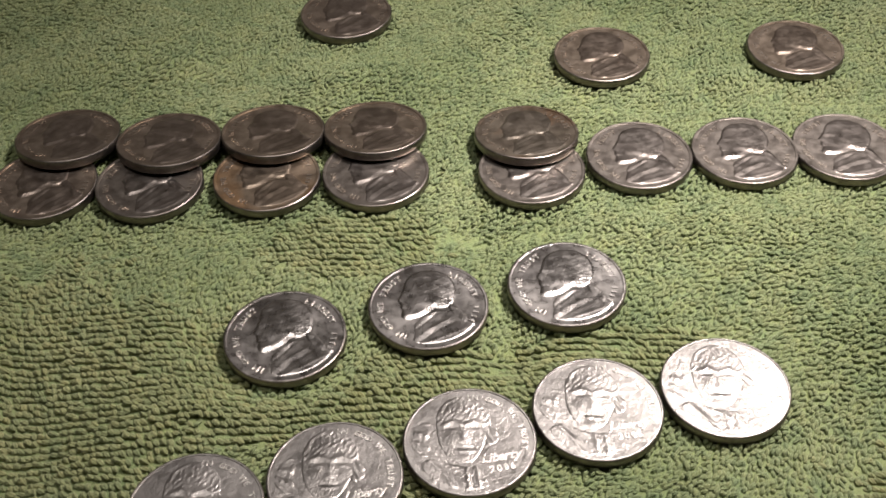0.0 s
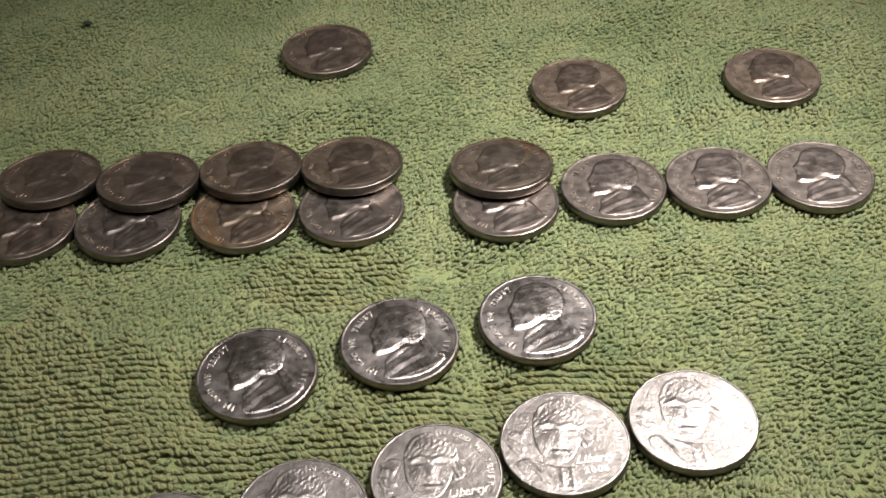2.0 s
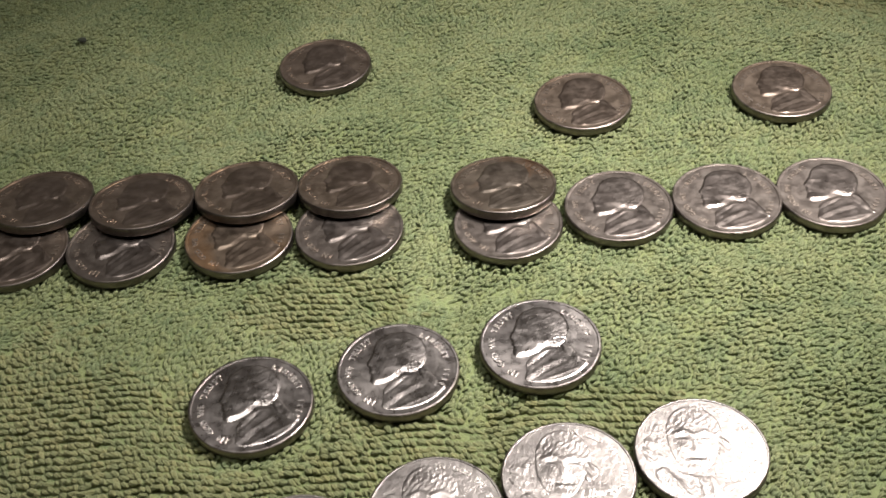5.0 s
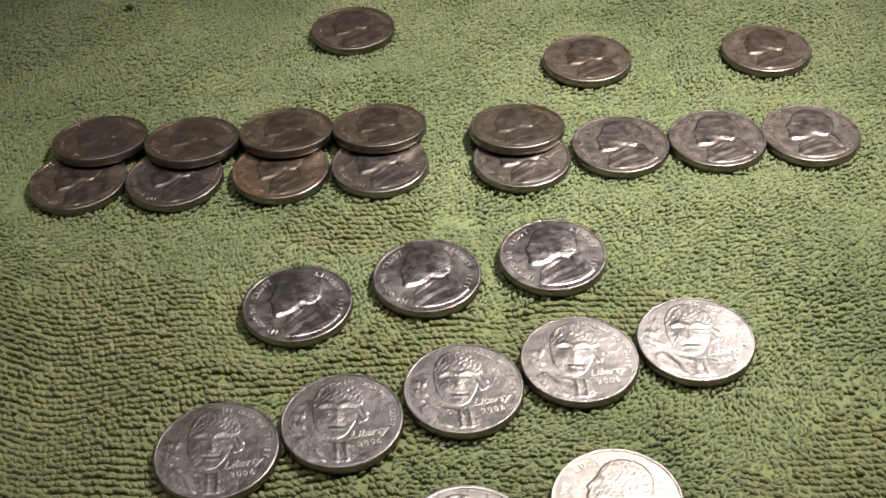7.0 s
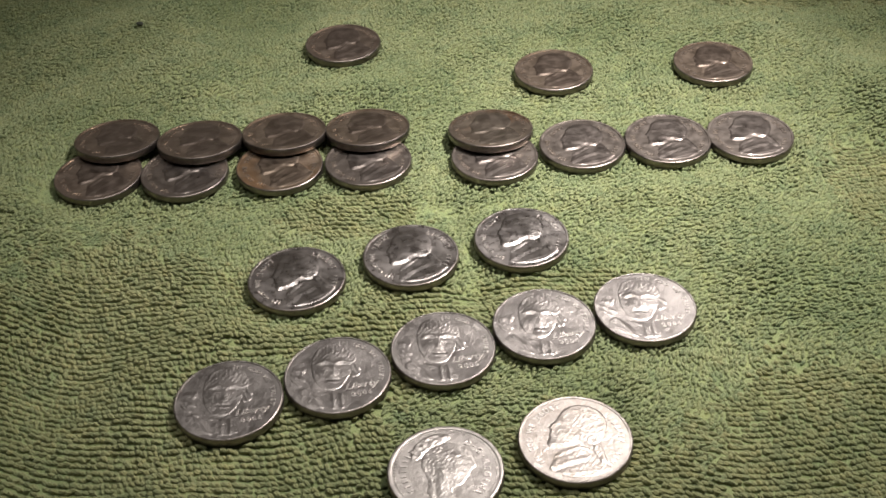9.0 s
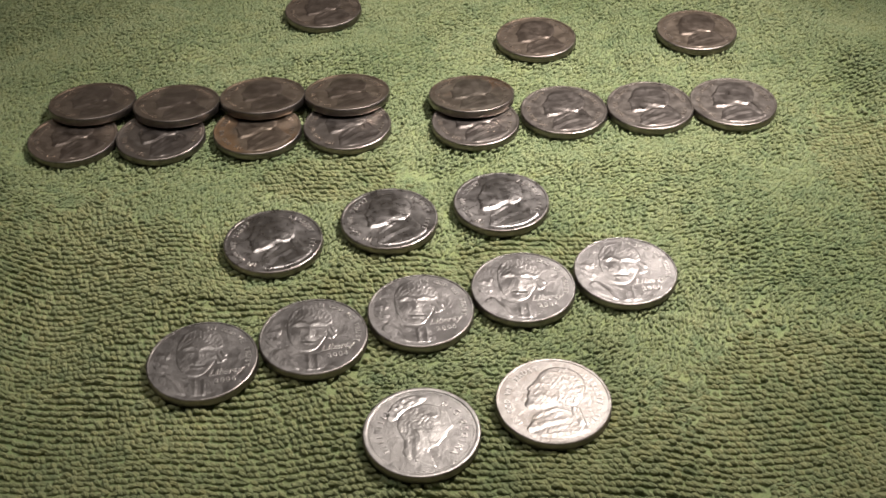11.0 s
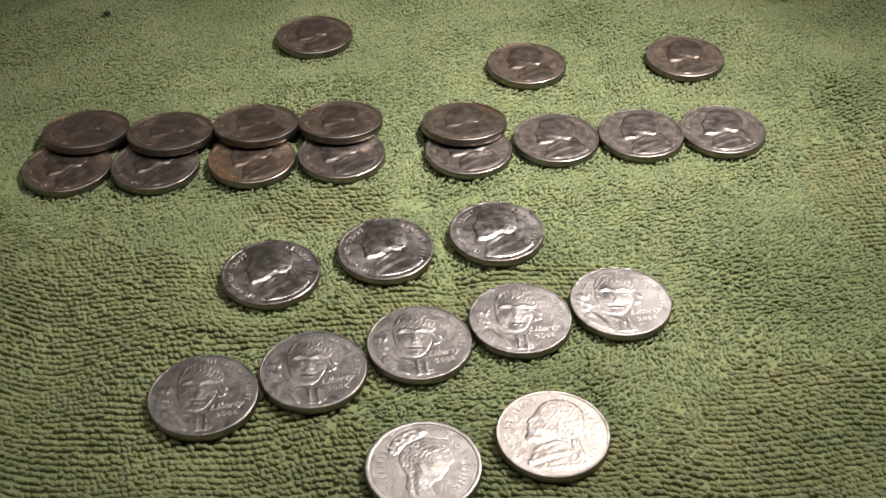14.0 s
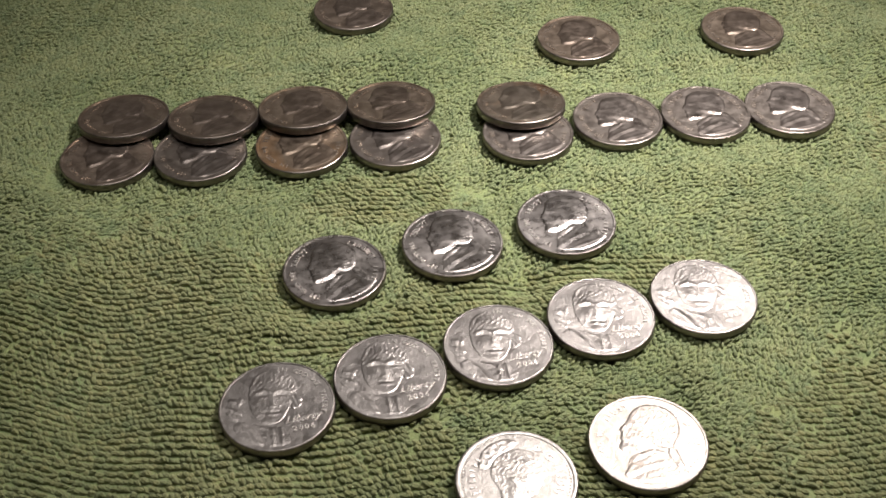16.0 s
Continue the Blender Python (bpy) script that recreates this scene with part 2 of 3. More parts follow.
# kind, metal, x, y, lift of the base, lean to the back, lean to the right, spin (degrees)
COINS = [
    ("worn", "dark", -0.02036, 0.24252, 0.00000, 0.0, 0.0, 4.0, "coins set apart at the back"),
    ("worn", "brown", 0.03723, 0.22374, 0.00000, 0.0, 0.0, -3.0, "coins set apart at the back"),
    ("worn", "brown", 0.08036, 0.22482, 0.00000, 0.0, 0.0, -8.0, "coins set apart at the back"),
    ("worn", "dark", -0.07506, 0.19654, 0.00130, -7.5, 0.0, 10.0, "coins propped on the row of worn coins"),
    ("worn", "dark", -0.05398, 0.19453, 0.00130, -7.5, 0.0, 4.0, "coins propped on the row of worn coins"),
    ("worn", "brown", -0.03303, 0.19684, 0.00130, -7.5, 0.0, 4.0, "coins propped on the row of worn coins"),
    ("worn", "brown", -0.01209, 0.19720, 0.00130, -7.5, 0.0, 4.0, "coins propped on the row of worn coins"),
    ("worn", "rust", 0.01873, 0.19465, 0.00130, -7.5, 0.0, -3.0, "coins propped on the row of worn coins"),
    ("worn", "dark", -0.07730, 0.18303, 0.00000, 0.0, 0.0, 10.0, "row of worn coins"),
    ("worn", "grey", -0.05628, 0.18293, 0.00000, 0.0, 0.0, 10.0, "row of worn coins"),
    ("worn", "copper", -0.03325, 0.18405, 0.00000, 0.0, 0.0, 8.0, "row of worn coins"),
    ("worn", "grey", -0.01169, 0.18482, 0.00000, 0.0, 0.0, 8.0, "row of worn coins"),
    ("worn", "grey", 0.01920, 0.18473, 0.00000, 0.0, 0.0, 0.0, "row of worn coins"),
    ("worn", "grey", 0.04095, 0.18841, 0.00000, 0.0, 0.0, -6.0, "row of worn coins"),
    ("worn", "grey", 0.06213, 0.18919, 0.00000, 0.0, 0.0, -6.0, "row of worn coins"),
    ("worn", "grey", 0.08257, 0.18967, 0.00000, 0.0, 0.0, -12.0, "row of worn coins"),
    ("side", "bright", -0.02595, 0.14154, 0.00000, 0.0, 0.0, 8.0, "three shiny coins"),
    ("side", "bright", -0.00132, 0.14804, 0.00000, 0.0, 0.0, 2.0, "three shiny coins"),
    ("side", "bright", 0.02337, 0.15273, 0.00000, 0.0, 0.0, -2.0, "three shiny coins"),
    ("front", "fresh", -0.03653, 0.10637, 0.00000, 0.0, 0.0, 0.0, "row of five new coins"),
    ("front", "fresh", -0.01575, 0.11205, 0.00000, 0.0, 0.0, 0.0, "row of five new coins"),
    ("front", "fresh", 0.00515, 0.11843, 0.00000, 0.0, 0.0, 0.0, "row of five new coins"),
    ("front", "fresh", 0.02594, 0.12439, 0.00000, 0.0, 0.0, -4.0, "row of five new coins"),
    ("front", "fresh", 0.04720, 0.12833, 0.00000, 0.0, 0.0, -4.0, "row of five new coins"),
    ("crowned", "steel", 0.00492, 0.08680, 0.00000, 0.0, 0.0, -16.0, "two whitish coins"),
    ("mottled", "silver", 0.02900, 0.09317, 0.00000, 0.0, 0.0, -20.0, "two whitish coins"),
]


def coin_matrix(x, y, lift, back, right, spin):
    return pose(x, y, REST + lift, back, right, 0) @ pose(0, 0, 0, 0, 0, spin)


# ---- towel ----
LOW = [c for c in COINS if c[4] < 0.0012]


def swell(x, y):
    """The towel's gentle humps and folds (numpy arrays, metres), flat where coins lie."""
    h = 0.0026 * np.sin(61 * x + 23 * y + 0.6) * np.sin(47 * y - 19 * x + 1.1)
    h += 0.0017 * np.sin(118 * x - 64 * y + 2.0) * np.sin(83 * y + 31 * x)
    h += 0.0040 * np.exp(-(((x + 0.098) / 0.022) ** 2 + ((y - 0.150) / 0.045) ** 2))
    h += 0.0044 * np.exp(-(((0.975 * (x - 0.1205) + 0.22 * (y - 0.206)) / 0.009) ** 2 + ((0.975 * (y - 0.206) - 0.22 * (x - 0.1205)) / 0.030) ** 2))
    h -= 0.0034 * np.clip((y - 0.250 + 0.08 * (x - 0.11)) / 0.03, 0, 1) ** 1.5 * np.clip((x - 0.03) / 0.05, 0, 1)
    h -= 0.0020 * np.exp(-(((x - 0.112) / 0.012) ** 2 + ((y - 0.20) / 0.05) ** 2))
    near = np.full(np.shape(x), 1e3)
    for c in COINS:
        near = np.minimum(near, np.hypot(x - c[2], y - c[3]))
    keep = np.clip((near - 0.009) / 0.016, 0, 1)
    return np.maximum(h, -0.0046) * keep * keep * (3 - 2 * keep)


def numpy_mesh(name, verts, faces):
    me = bpy.data.meshes.new(name)
    n, k = faces.shape
    me.vertices.add(len(verts))
    me.vertices.foreach_set("co", verts.astype(np.float32).ravel())
    me.loops.add(n * k)
    me.loops.foreach_set("vertex_index", faces.astype(np.int32).ravel())
    me.polygons.add(n)
    me.polygons.foreach_set("loop_start", np.arange(0, n * k, k, dtype=np.int32))
    me.update(calc_edges=True)
    return me


def sheet(nx, ny, x0, x1, y0, y1):
    gx, gy = np.meshgrid(np.linspace(x0, x1, nx), np.linspace(y0, y1, ny))
    i = np.arange(nx * ny).reshape(ny, nx)
    quads = np.stack([i[:-1, :-1], i[:-1, 1:], i[1:, 1:], i[1:, :-1]], -1).reshape(-1, 4)
    return gx.ravel(), gy.ravel(), quads


TX0, TX1, TY0, TY1 = -0.36, 0.36, -0.16, 0.56
gx, gy, quads = sheet(151, 151, TX0, TX1, TY0, TY1)
top = np.stack([gx, gy, swell(gx, gy) + 0.00030], 1)
under = np.stack([gx, gy, np.full_like(gx, TOP)], 1)
border = np.concatenate([np.arange(151), np.arange(1, 151) * 151 + 150, 150 * 151 + np.arange(149, -1, -1), np.arange(149, 0, -1) * 151])
nxt = np.roll(border, -1)
count = len(top)
side = np.stack([border + count, nxt + count, nxt, border], 1)
towel = tagged(link_mesh("towel", numpy_mesh("towel", np.concatenate([top, under]), np.concatenate([quads, quads[:, ::-1] + count, side])), M_CLOTH),
               "green terry cloth towel spread over the table", "towel")


def grain_template(around, rings, arch, skew=0.0):
    """A yarn loop seen from above: a plump bent grain, 1 long each way before scaling."""
    v, f = [(-1.0, 0.0, -arch)], []
    for r in range(rings):
        a = math.pi * (r + 1) / (rings + 1)
        x = -math.cos(a)
        w = math.sin(a) ** 0.95 * (1 - skew * x)
        for k in range(around):
            b = 2 * math.pi * k / around
            v.append((x, w * math.cos(b), w * math.sin(b) - arch * x * x))
    v.append((1.0, 0.0, -arch))
    last = len(v) - 1
    for k in range(around):
        j = (k + 1) % around
        f.append((0, 1 + j, 1 + k))
        for r in range(rings - 1):
            a, b, c, d = 1 + r * around + k, 1 + r * around + j, 1 + (r + 1) * around + j, 1 + (r + 1) * around + k
            f += [(a, b, c), (a, c, d)]
        f.append((last, 1 + (rings - 1) * around + k, 1 + (rings - 1) * around + j))
    return np.array(v), np.array(f)


rng = np.random.default_rng(11)
X0, X1, Y0, Y1 = -0.17, 0.17, 0.053, 0.308      # the stretch of towel with its loops built


def wavy(x, y, k, seed):
    """Smooth waves between -1 and 1."""
    r = np.random.default_rng(seed)
    out = 0
    for _ in range(5):
        a, s, q = r.uniform(0, 2 * math.pi), k * r.uniform(0.6, 1.6), r.uniform(0, 6.28)
        out = out + np.sin(s * (math.cos(a) * x + math.sin(a) * y) + q)
    return out / 3.0


def tidy(x, y):
    """Above 0.5 where the loops still lie combed in rows, below where they are ruffled."""
    o = np.zeros(np.shape(x))
    for cx, cy, rx, ry in ((-0.085, 0.10, 0.06, 0.06), (-0.03, 0.07, 0.05, 0.05), (0.085, 0.085, 0.05, 0.034), (-0.018, 0.166, 0.020, 0.008),
                           (0.128, 0.150, 0.030, 0.045), (0.03, 0.065, 0.07, 0.034), (-0.05, 0.135, 0.03, 0.02), (0.115, 0.282, 0.07, 0.024), (-0.02, 0.315, 0.12, 0.018), (-0.025, 0.124, 0.02, 0.007), (0.002, 0.132, 0.022, 0.008), (0.030, 0.138, 0.02, 0.007)):
        o = np.maximum(o, np.exp(-(((x - cx) / rx) ** 2 + ((y - cy) / ry) ** 2)))
    return o + 0.22 * wavy(x, y, 150, 3) + 0.1 * wavy(x, y, 500, 4)


def in_view(x, y):
    keep = (x > X0) & (x < X1) & (y > Y0) & (y < Y1) & (np.abs(x) < 0.10 + 0.215 * y)
    for c in LOW:
        keep &= np.hypot(x - c[2], y - c[3]) > R - 0.0003
    return keep


def pressed(x, y):
    """How far the pile stands up (below 0) round the coins that sink into it."""
    near = np.full(np.shape(x), 1e3)
    for c in LOW:
        near = np.minimum(near, np.abs(np.hypot(x - c[2], y - c[3]) - R))
    return -0.00042 * np.exp(-((near / 0.0011) ** 2))


def grains(x, y, z, yaw, tip, roll, length, wide, tall, template):
    """Vertices, faces and yarn coordinates of many loops."""
    tv, tf = template
    n = len(x)
    p = tv[None] * np.stack([length, wide, tall], 1)[:, None]
    cy, sy, ct, st, cr, sr = np.cos(yaw), np.sin(yaw), np.cos(tip), np.sin(tip), np.cos(roll), np.sin(roll)
    px, py, pz = p[..., 0], p[..., 1], p[..., 2]
    py, pz = py * cr[:, None] - pz * sr[:, None], py * sr[:, None] + pz * cr[:, None]
    px, pz = px * ct[:, None] - pz * st[:, None], pz * ct[:, None] + px * st[:, None]
    px, py = px * cy[:, None] - py * sy[:, None], px * sy[:, None] + py * cy[:, None]
    verts = np.stack([px + x[:, None], py + y[:, None], pz + z[:, None]], -1).reshape(-1, 3)
    faces = (tf[None] + (np.arange(n) * len(tv))[:, None, None]).reshape(-1, 3)
    return verts, faces, np.tile(tv, (n, 1))


def lattice(step_x, step_y):
    ix, iy = np.meshgrid(np.arange(int((X1 - X0) / step_x)), np.arange(int((Y1 - Y0) / step_y)))
    return ix.ravel(), iy.ravel(), X0 + ix.ravel() * step_x, Y0 + iy.ravel() * step_y


def combed_rows():
    ix, iy, x, y = lattice(0.00112, 0.00142)
    grid = np.clip((x - 0.03) / 0.05, 0, 1)      # towards the right the loops also line up in columns
    x = x + np.where(grid > 0.5, iy * 0.13 % 1.0, iy * 0.618 % 1.0) * 0.00112
    y = y + 0.0030 * wavy(x, y, 45, 5) + 0.0006 * wavy(x, y, 190, 6) + 0.0035 * np.sin(75 * x + 20 * y) * np.clip((-x - 0.04) / 0.05, 0, 1)
    x = x + rng.normal(0, 0.00014, x.shape)
    y = y + rng.normal(0, 0.00014, x.shape)
    keep = in_view(x, y) & (tidy(x, y) + rng.normal(0, 0.05, x.shape) > 0.45)
    x, y, grid = x[keep], y[keep], grid[keep]
    n = len(x)
    yaw = np.radians(-30 + 12 * wavy(x, y, 200, 8) + rng.normal(0, 13, n))
    tip = np.radians(rng.normal(20, 11, n))
    z = swell(x, y) - pressed(x, y) + 0.00050 + rng.normal(0, 0.00014, n)
    return grains(x, y, z, yaw, tip, np.radians(rng.normal(0, 20, n)), (0.00098 - 0.00016 * grid) * rng.uniform(0.75, 1.25, n), 0.00060 * rng.uniform(0.8, 1.2, n), 0.00056 * rng.uniform(0.85, 1.2, n), grain_template(6, 4, 0.42, 0.28))


def ruffled_loops():
    ix, iy, x, y = lattice(0.00088, 0.00098)
    x = x + (iy * 0.618 % 1.0) * 0.00088 + rng.normal(0, 0.00020, x.shape)
    y = y + 0.0012 * wavy(x, y, 60, 15) + rng.normal(0, 0.00022, x.shape)
    keep = in_view(x, y) & (tidy(x, y) + rng.normal(0, 0.05, x.shape) < 0.47)
    x, y = x[keep], y[keep]
    n = len(x)
    nap = np.clip((y - 0.20) / 0.06, 0, 1) * np.clip((0.06 - x) / 0.1, 0, 1)      # brushed flatter at the back
    yaw = np.radians(40 + 32 * wavy(x, y, 110, 12) + rng.normal(0, 24, n))
    tip = np.radians(np.clip(rng.normal(17, 12, n), -20, 50))
    z = swell(x, y) - pressed(x, y) + 0.00055 + (1 - 0.6 * nap) * (rng.normal(0, 0.00011, n) + 0.00012 * wavy(x, y, 330, 9))
    return grains(x, y, z, yaw, tip, np.radians(rng.normal(0, 25, n)), 0.00072 * rng.uniform(0.7, 1.35, n), 0.00041 * rng.uniform(0.75, 1.25, n), 0.00042 * rng.uniform(0.8, 1.25, n), grain_template(5, 3, 0.42))


def yarn_mesh(name, verts, faces, along):
    me = numpy_mesh(name, verts, faces)
    me.attributes.new("yarn", "FLOAT_VECTOR", "POINT").data.foreach_set("vector", along.astype(np.float32).ravel())
    return me


def single_loops(verts, faces, along, mat, corner, side):
    """Takes the loops of a small square out as objects of their own; returns the rest."""
    nv = int(np.argmax(np.all(along[1:] == along[0], axis=1))) + 1
    nf = len(faces) * nv // len(verts)
    centre = verts.reshape(-1, nv, 3).mean(1)
    pick = (centre[:, 0] > corner[0]) & (centre[:, 0] < corner[0] + side) & (centre[:, 1] > corner[1]) & (centre[:, 1] < corner[1] + side)
    for k in np.nonzero(pick)[0]:
        me = yarn_mesh("loop", verts[k * nv:(k + 1) * nv] - centre[k], faces[:nf], along[:nv])
        link_mesh("loop", me, mat, towel).location = centre[k]
    rest = np.repeat(~pick, nv)
    return verts[rest], faces[:int((~pick).sum()) * nf], along[rest]


for make, mat, words in ((combed_rows, M_PILE, "green cotton loops combed in rows"), (ruffled_loops, M_PILE_LIT, "ruffled green cotton loops, coloured lighter as if better lit")):
    verts, faces, along = make()
    if make is combed_rows:
        verts, faces, along = single_loops(verts, faces, along, mat, (-0.030, 0.0725), 0.0212)
    tagged(link_mesh("pile", yarn_mesh("pile", verts, faces, along), mat, towel, words), kind="stuff")


# ---- coin meshes ----
def lathe(profile, around=120):
    """A mesh turned round z from (radius, height) pairs; a radius of 0 closes it."""
    bm = bmesh.new()
    rings = []
    for r, z in profile:
        if r == 0:
            rings.append([bm.verts.new((0, 0, z))])
        else:
            rings.append([bm.verts.new((r * math.cos(2 * math.pi * k / around), r * math.sin(2 * math.pi * k / around), z)) for k in range(around)])
    for a, b in zip(rings, rings[1:]):
        for k in range(around):
            j = (k + 1) % around
            if len(a) == 1:
                bm.faces.new((a[0], b[j], b[k]))
            elif len(b) == 1:
                bm.faces.new((a[k], a[j], b[0]))
            else:
                bm.faces.new((a[k], a[j], b[j], b[k]))
    return bm


FIELD = T - 0.00017


def field_height(r):
    return FIELD - 0.00006 * (1 - (r / R) ** 2)


def body_profile():
    pts = [(0, 0), (R - 0.0004, 0), (R - 0.00012, 0.00008), (R, 0.00030), (R, T - 0.00030), (R - 0.00010, T - 0.00010), (R - 0.00025, T - 0.00002)]
    return pts


def rim_profile(w, worn):
    """A flat rim with a steep inner wall; rubbed lower on worn coins."""
    f, t = field_height(R - w), T - (0.000025 if worn else 0.0)
    return [(R - 0.00025, T - 0.00002), (R - 0.00036, t), (R - w + 0.00004, t), (R - w, t - 0.000015), (R - w - 0.00002, f), (R - w - 0.0002, f)]


def inside(poly, x, y):
    """Which points lie in the outline, and how far each is from it."""
    hit = np.zeros(x.shape, bool)
    d = np.full(x.shape, 9.0)
    for (ax, ay), (bx, by) in zip(poly, poly[1:] + poly[:1]):
        cross = ((ay > y) != (by > y)) & (x < (bx - ax) * (y - ay) / (by - ay + 1e-12) + ax)
        hit ^= cross
        t = np.clip(((x - ax) * (bx - ax) + (y - ay) * (by - ay)) / ((bx - ax) ** 2 + (by - ay) ** 2 + 1e-12), 0, 1)
        d = np.minimum(d, np.hypot(x - ax - t * (bx - ax), y - ay - t * (by - ay)))
    return np.where(hit, d, 0.0)


def smooth_outline(poly, rounds=2):
    for _ in range(rounds):
        out = []
        for (ax, ay), (bx, by) in zip(poly, poly[1:] + poly[:1]):
            out += [(0.75 * ax + 0.25 * bx, 0.75 * ay + 0.25 * by), (0.25 * ax + 0.75 * bx, 0.25 * ay + 0.75 * by)]
        poly = out
    return poly


def dome(d, w):
    q = np.clip(d / w, 0, 1)
    return np.sqrt(1 - (1 - q) ** 2)


def soft(d, w):
    q = np.clip(d / w, 0, 1)
    return q * q * (3 - 2 * q)


def blob(x, y, cx, cy, rx, ry, turn=0.0):
    a = radians(turn)
    u, v = (x - cx) * math.cos(a) + (y - cy) * math.sin(a), (y - cy) * math.cos(a) - (x - cx) * math.sin(a)
    return np.exp(-((u / rx) ** 2 + (v / ry) ** 2))


def ridge(x, y, points, w):
    """A soft ridge along a broken line, 1 on the line."""
    d = np.full(x.shape, 9.0)
    for (ax, ay), (bx, by) in zip(points, points[1:]):
        t = np.clip(((x - ax) * (bx - ax) + (y - ay) * (by - ay)) / ((bx - ax) ** 2 + (by - ay) ** 2), 0, 1)
        d = np.minimum(d, np.hypot(x - ax - t * (bx - ax), y - ay - t * (by - ay)))
    return np.exp(-((d / w) ** 2))


def side_relief(x, y):
    """A plain head-and-shoulders shape, turned to the left."""
    coat = smooth_outline([(-0.25, -0.40), (-0.08, -0.26), (0.12, -0.12), (0.36, -0.14), (0.56, -0.32), (0.74, -0.50), (0.60, -0.66), (0.34, -0.80), (0.05, -0.87), (-0.28, -0.83), (-0.24, -0.62)])
    tail = smooth_outline([(0.30, 0.02), (0.46, 0.02), (0.54, -0.16), (0.66, -0.34), (0.78, -0.50), (0.70, -0.52), (0.54, -0.40), (0.38, -0.24)])
    head = smooth_outline([(0.06, 0.82), (-0.16, 0.79), (-0.33, 0.67), (-0.40, 0.50), (-0.42, 0.34), (-0.53, 0.12), (-0.46, 0.05), (-0.47, -0.06), (-0.44, -0.12), (-0.46, -0.24),
                           (-0.38, -0.33), (-0.22, -0.30), (-0.02, -0.19), (0.10, -0.06), (0.22, -0.10), (0.40, -0.04), (0.46, 0.16), (0.49, 0.36), (0.42, 0.60), (0.27, 0.75)])
    dh, dc, dt = inside(head, x, y), inside(coat, x, y), inside(tail, x, y)
    c = 0.16 * dome(dc, 0.045) + np.where(dc > 0, 0.10 * soft(dc, 0.35), 0)
    c += np.where(dc > 0.005, 0.09 * ridge(x, y, [(-0.26, -0.78), (-0.02, -0.56), (0.30, -0.36)], 0.035) - 0.08 * ridge(x, y, [(-0.14, -0.80), (0.10, -0.60), (0.40, -0.42)], 0.035)
                  + 0.08 * ridge(x, y, [(0.00, -0.82), (0.36, -0.66), (0.62, -0.54)], 0.035) - 0.08 * ridge(x, y, [(-0.20, -0.52), (-0.02, -0.36), (0.14, -0.20)], 0.03)
                  + 0.05 * ridge(x, y, [(-0.16, -0.44), (-0.18, -0.66)], 0.03), 0)
    t = np.where(dt > 0, 0.30 * dome(dt, 0.06) + 0.06 * np.sin(40 * (x * 0.75 + y * 0.65) + 4 * np.sin(9 * y)), 0)
    chin = blob(x, y, -0.30, -0.30, 0.17, 0.11)
    c += np.where(dc > 0, 0.26 * blob(x, y, 0.06, -0.20, 0.16, 0.10, 25), 0)
    nape = blob(x, y, 0.05, -0.13, 0.15, 0.12, 30)
    h = (0.20 + 0.16 * chin) * (1 - 0.55 * nape) * soft(dh, 0.04 + 0.10 * chin + 0.10 * nape) + np.where(dh > 0, 0.26 * dome(dh, 0.46), 0)
    hair = soft(np.clip(x + 0.24 + 0.30 * (y - 0.50), 0, 1), 0.10) * soft(np.clip(y - 0.10 + 0.45 * (0.05 - x), 0, 1), 0.10)
    hair = np.clip(hair + soft(np.clip(y - 0.60, 0, 1), 0.10) + soft(np.clip(x - 0.10, 0, 1), 0.08) * soft(np.clip(y + 0.12, 0, 1), 0.08), 0, 1)
    comb = 0.5 * np.sin(58 * (y - 0.30 * x) + 6.0 * np.sin(3.6 * x + 1.2) + 2.2 * np.sin(7 * y)) + 0.9 * wavy(x, 1.5 * y, 44, 22)
    curls = np.sin(42 * x + 4 * np.sin(20 * y)) * np.sin(38 * y + 3 * np.sin(18 * x))
    low = soft(np.clip(x - 0.12, 0, 1), 0.1) * soft(np.clip(0.20 - y, 0, 1), 0.12)
    h += np.where(dh > 0.01, hair * dome(dh, 0.08) * (0.03 + 0.017 * comb * (1 - low) + 0.085 * curls * low), 0)
    h += np.where(dh > 0, 0.09 * ridge(x, y, [(-0.40, -0.25), (-0.24, -0.22), (-0.10, -0.14)], 0.06) - 0.09 * blob(x, y, -0.33, 0.20, 0.07, 0.045, -20) + 0.07 * ridge(x, y, [(-0.40, 0.30), (-0.26, 0.29)], 0.035)
                  + 0.08 * blob(x, y, -0.20, 0.04, 0.10, 0.08) + 0.05 * ridge(x, y, [(-0.26, 0.60), (-0.06, 0.66), (0.16, 0.64)], 0.035) + 0.10 * ridge(x, y, [(0.06, 0.16), (0.10, 0.04)], 0.04) - 0.07 * ridge(x, y, [(-0.44, -0.09), (-0.32, -0.08)], 0.025) - 0.05 * ridge(x, y, [(-0.40, 0.06), (-0.33, -0.02)], 0.03), 0)
    h += np.where(dh > 0, 0.08 * ridge(x, y, [(-0.06, 0.04), (0.14, 0.03), (0.38, 0.02)], 0.05), 0)
    return np.maximum(np.maximum(h, c), t)


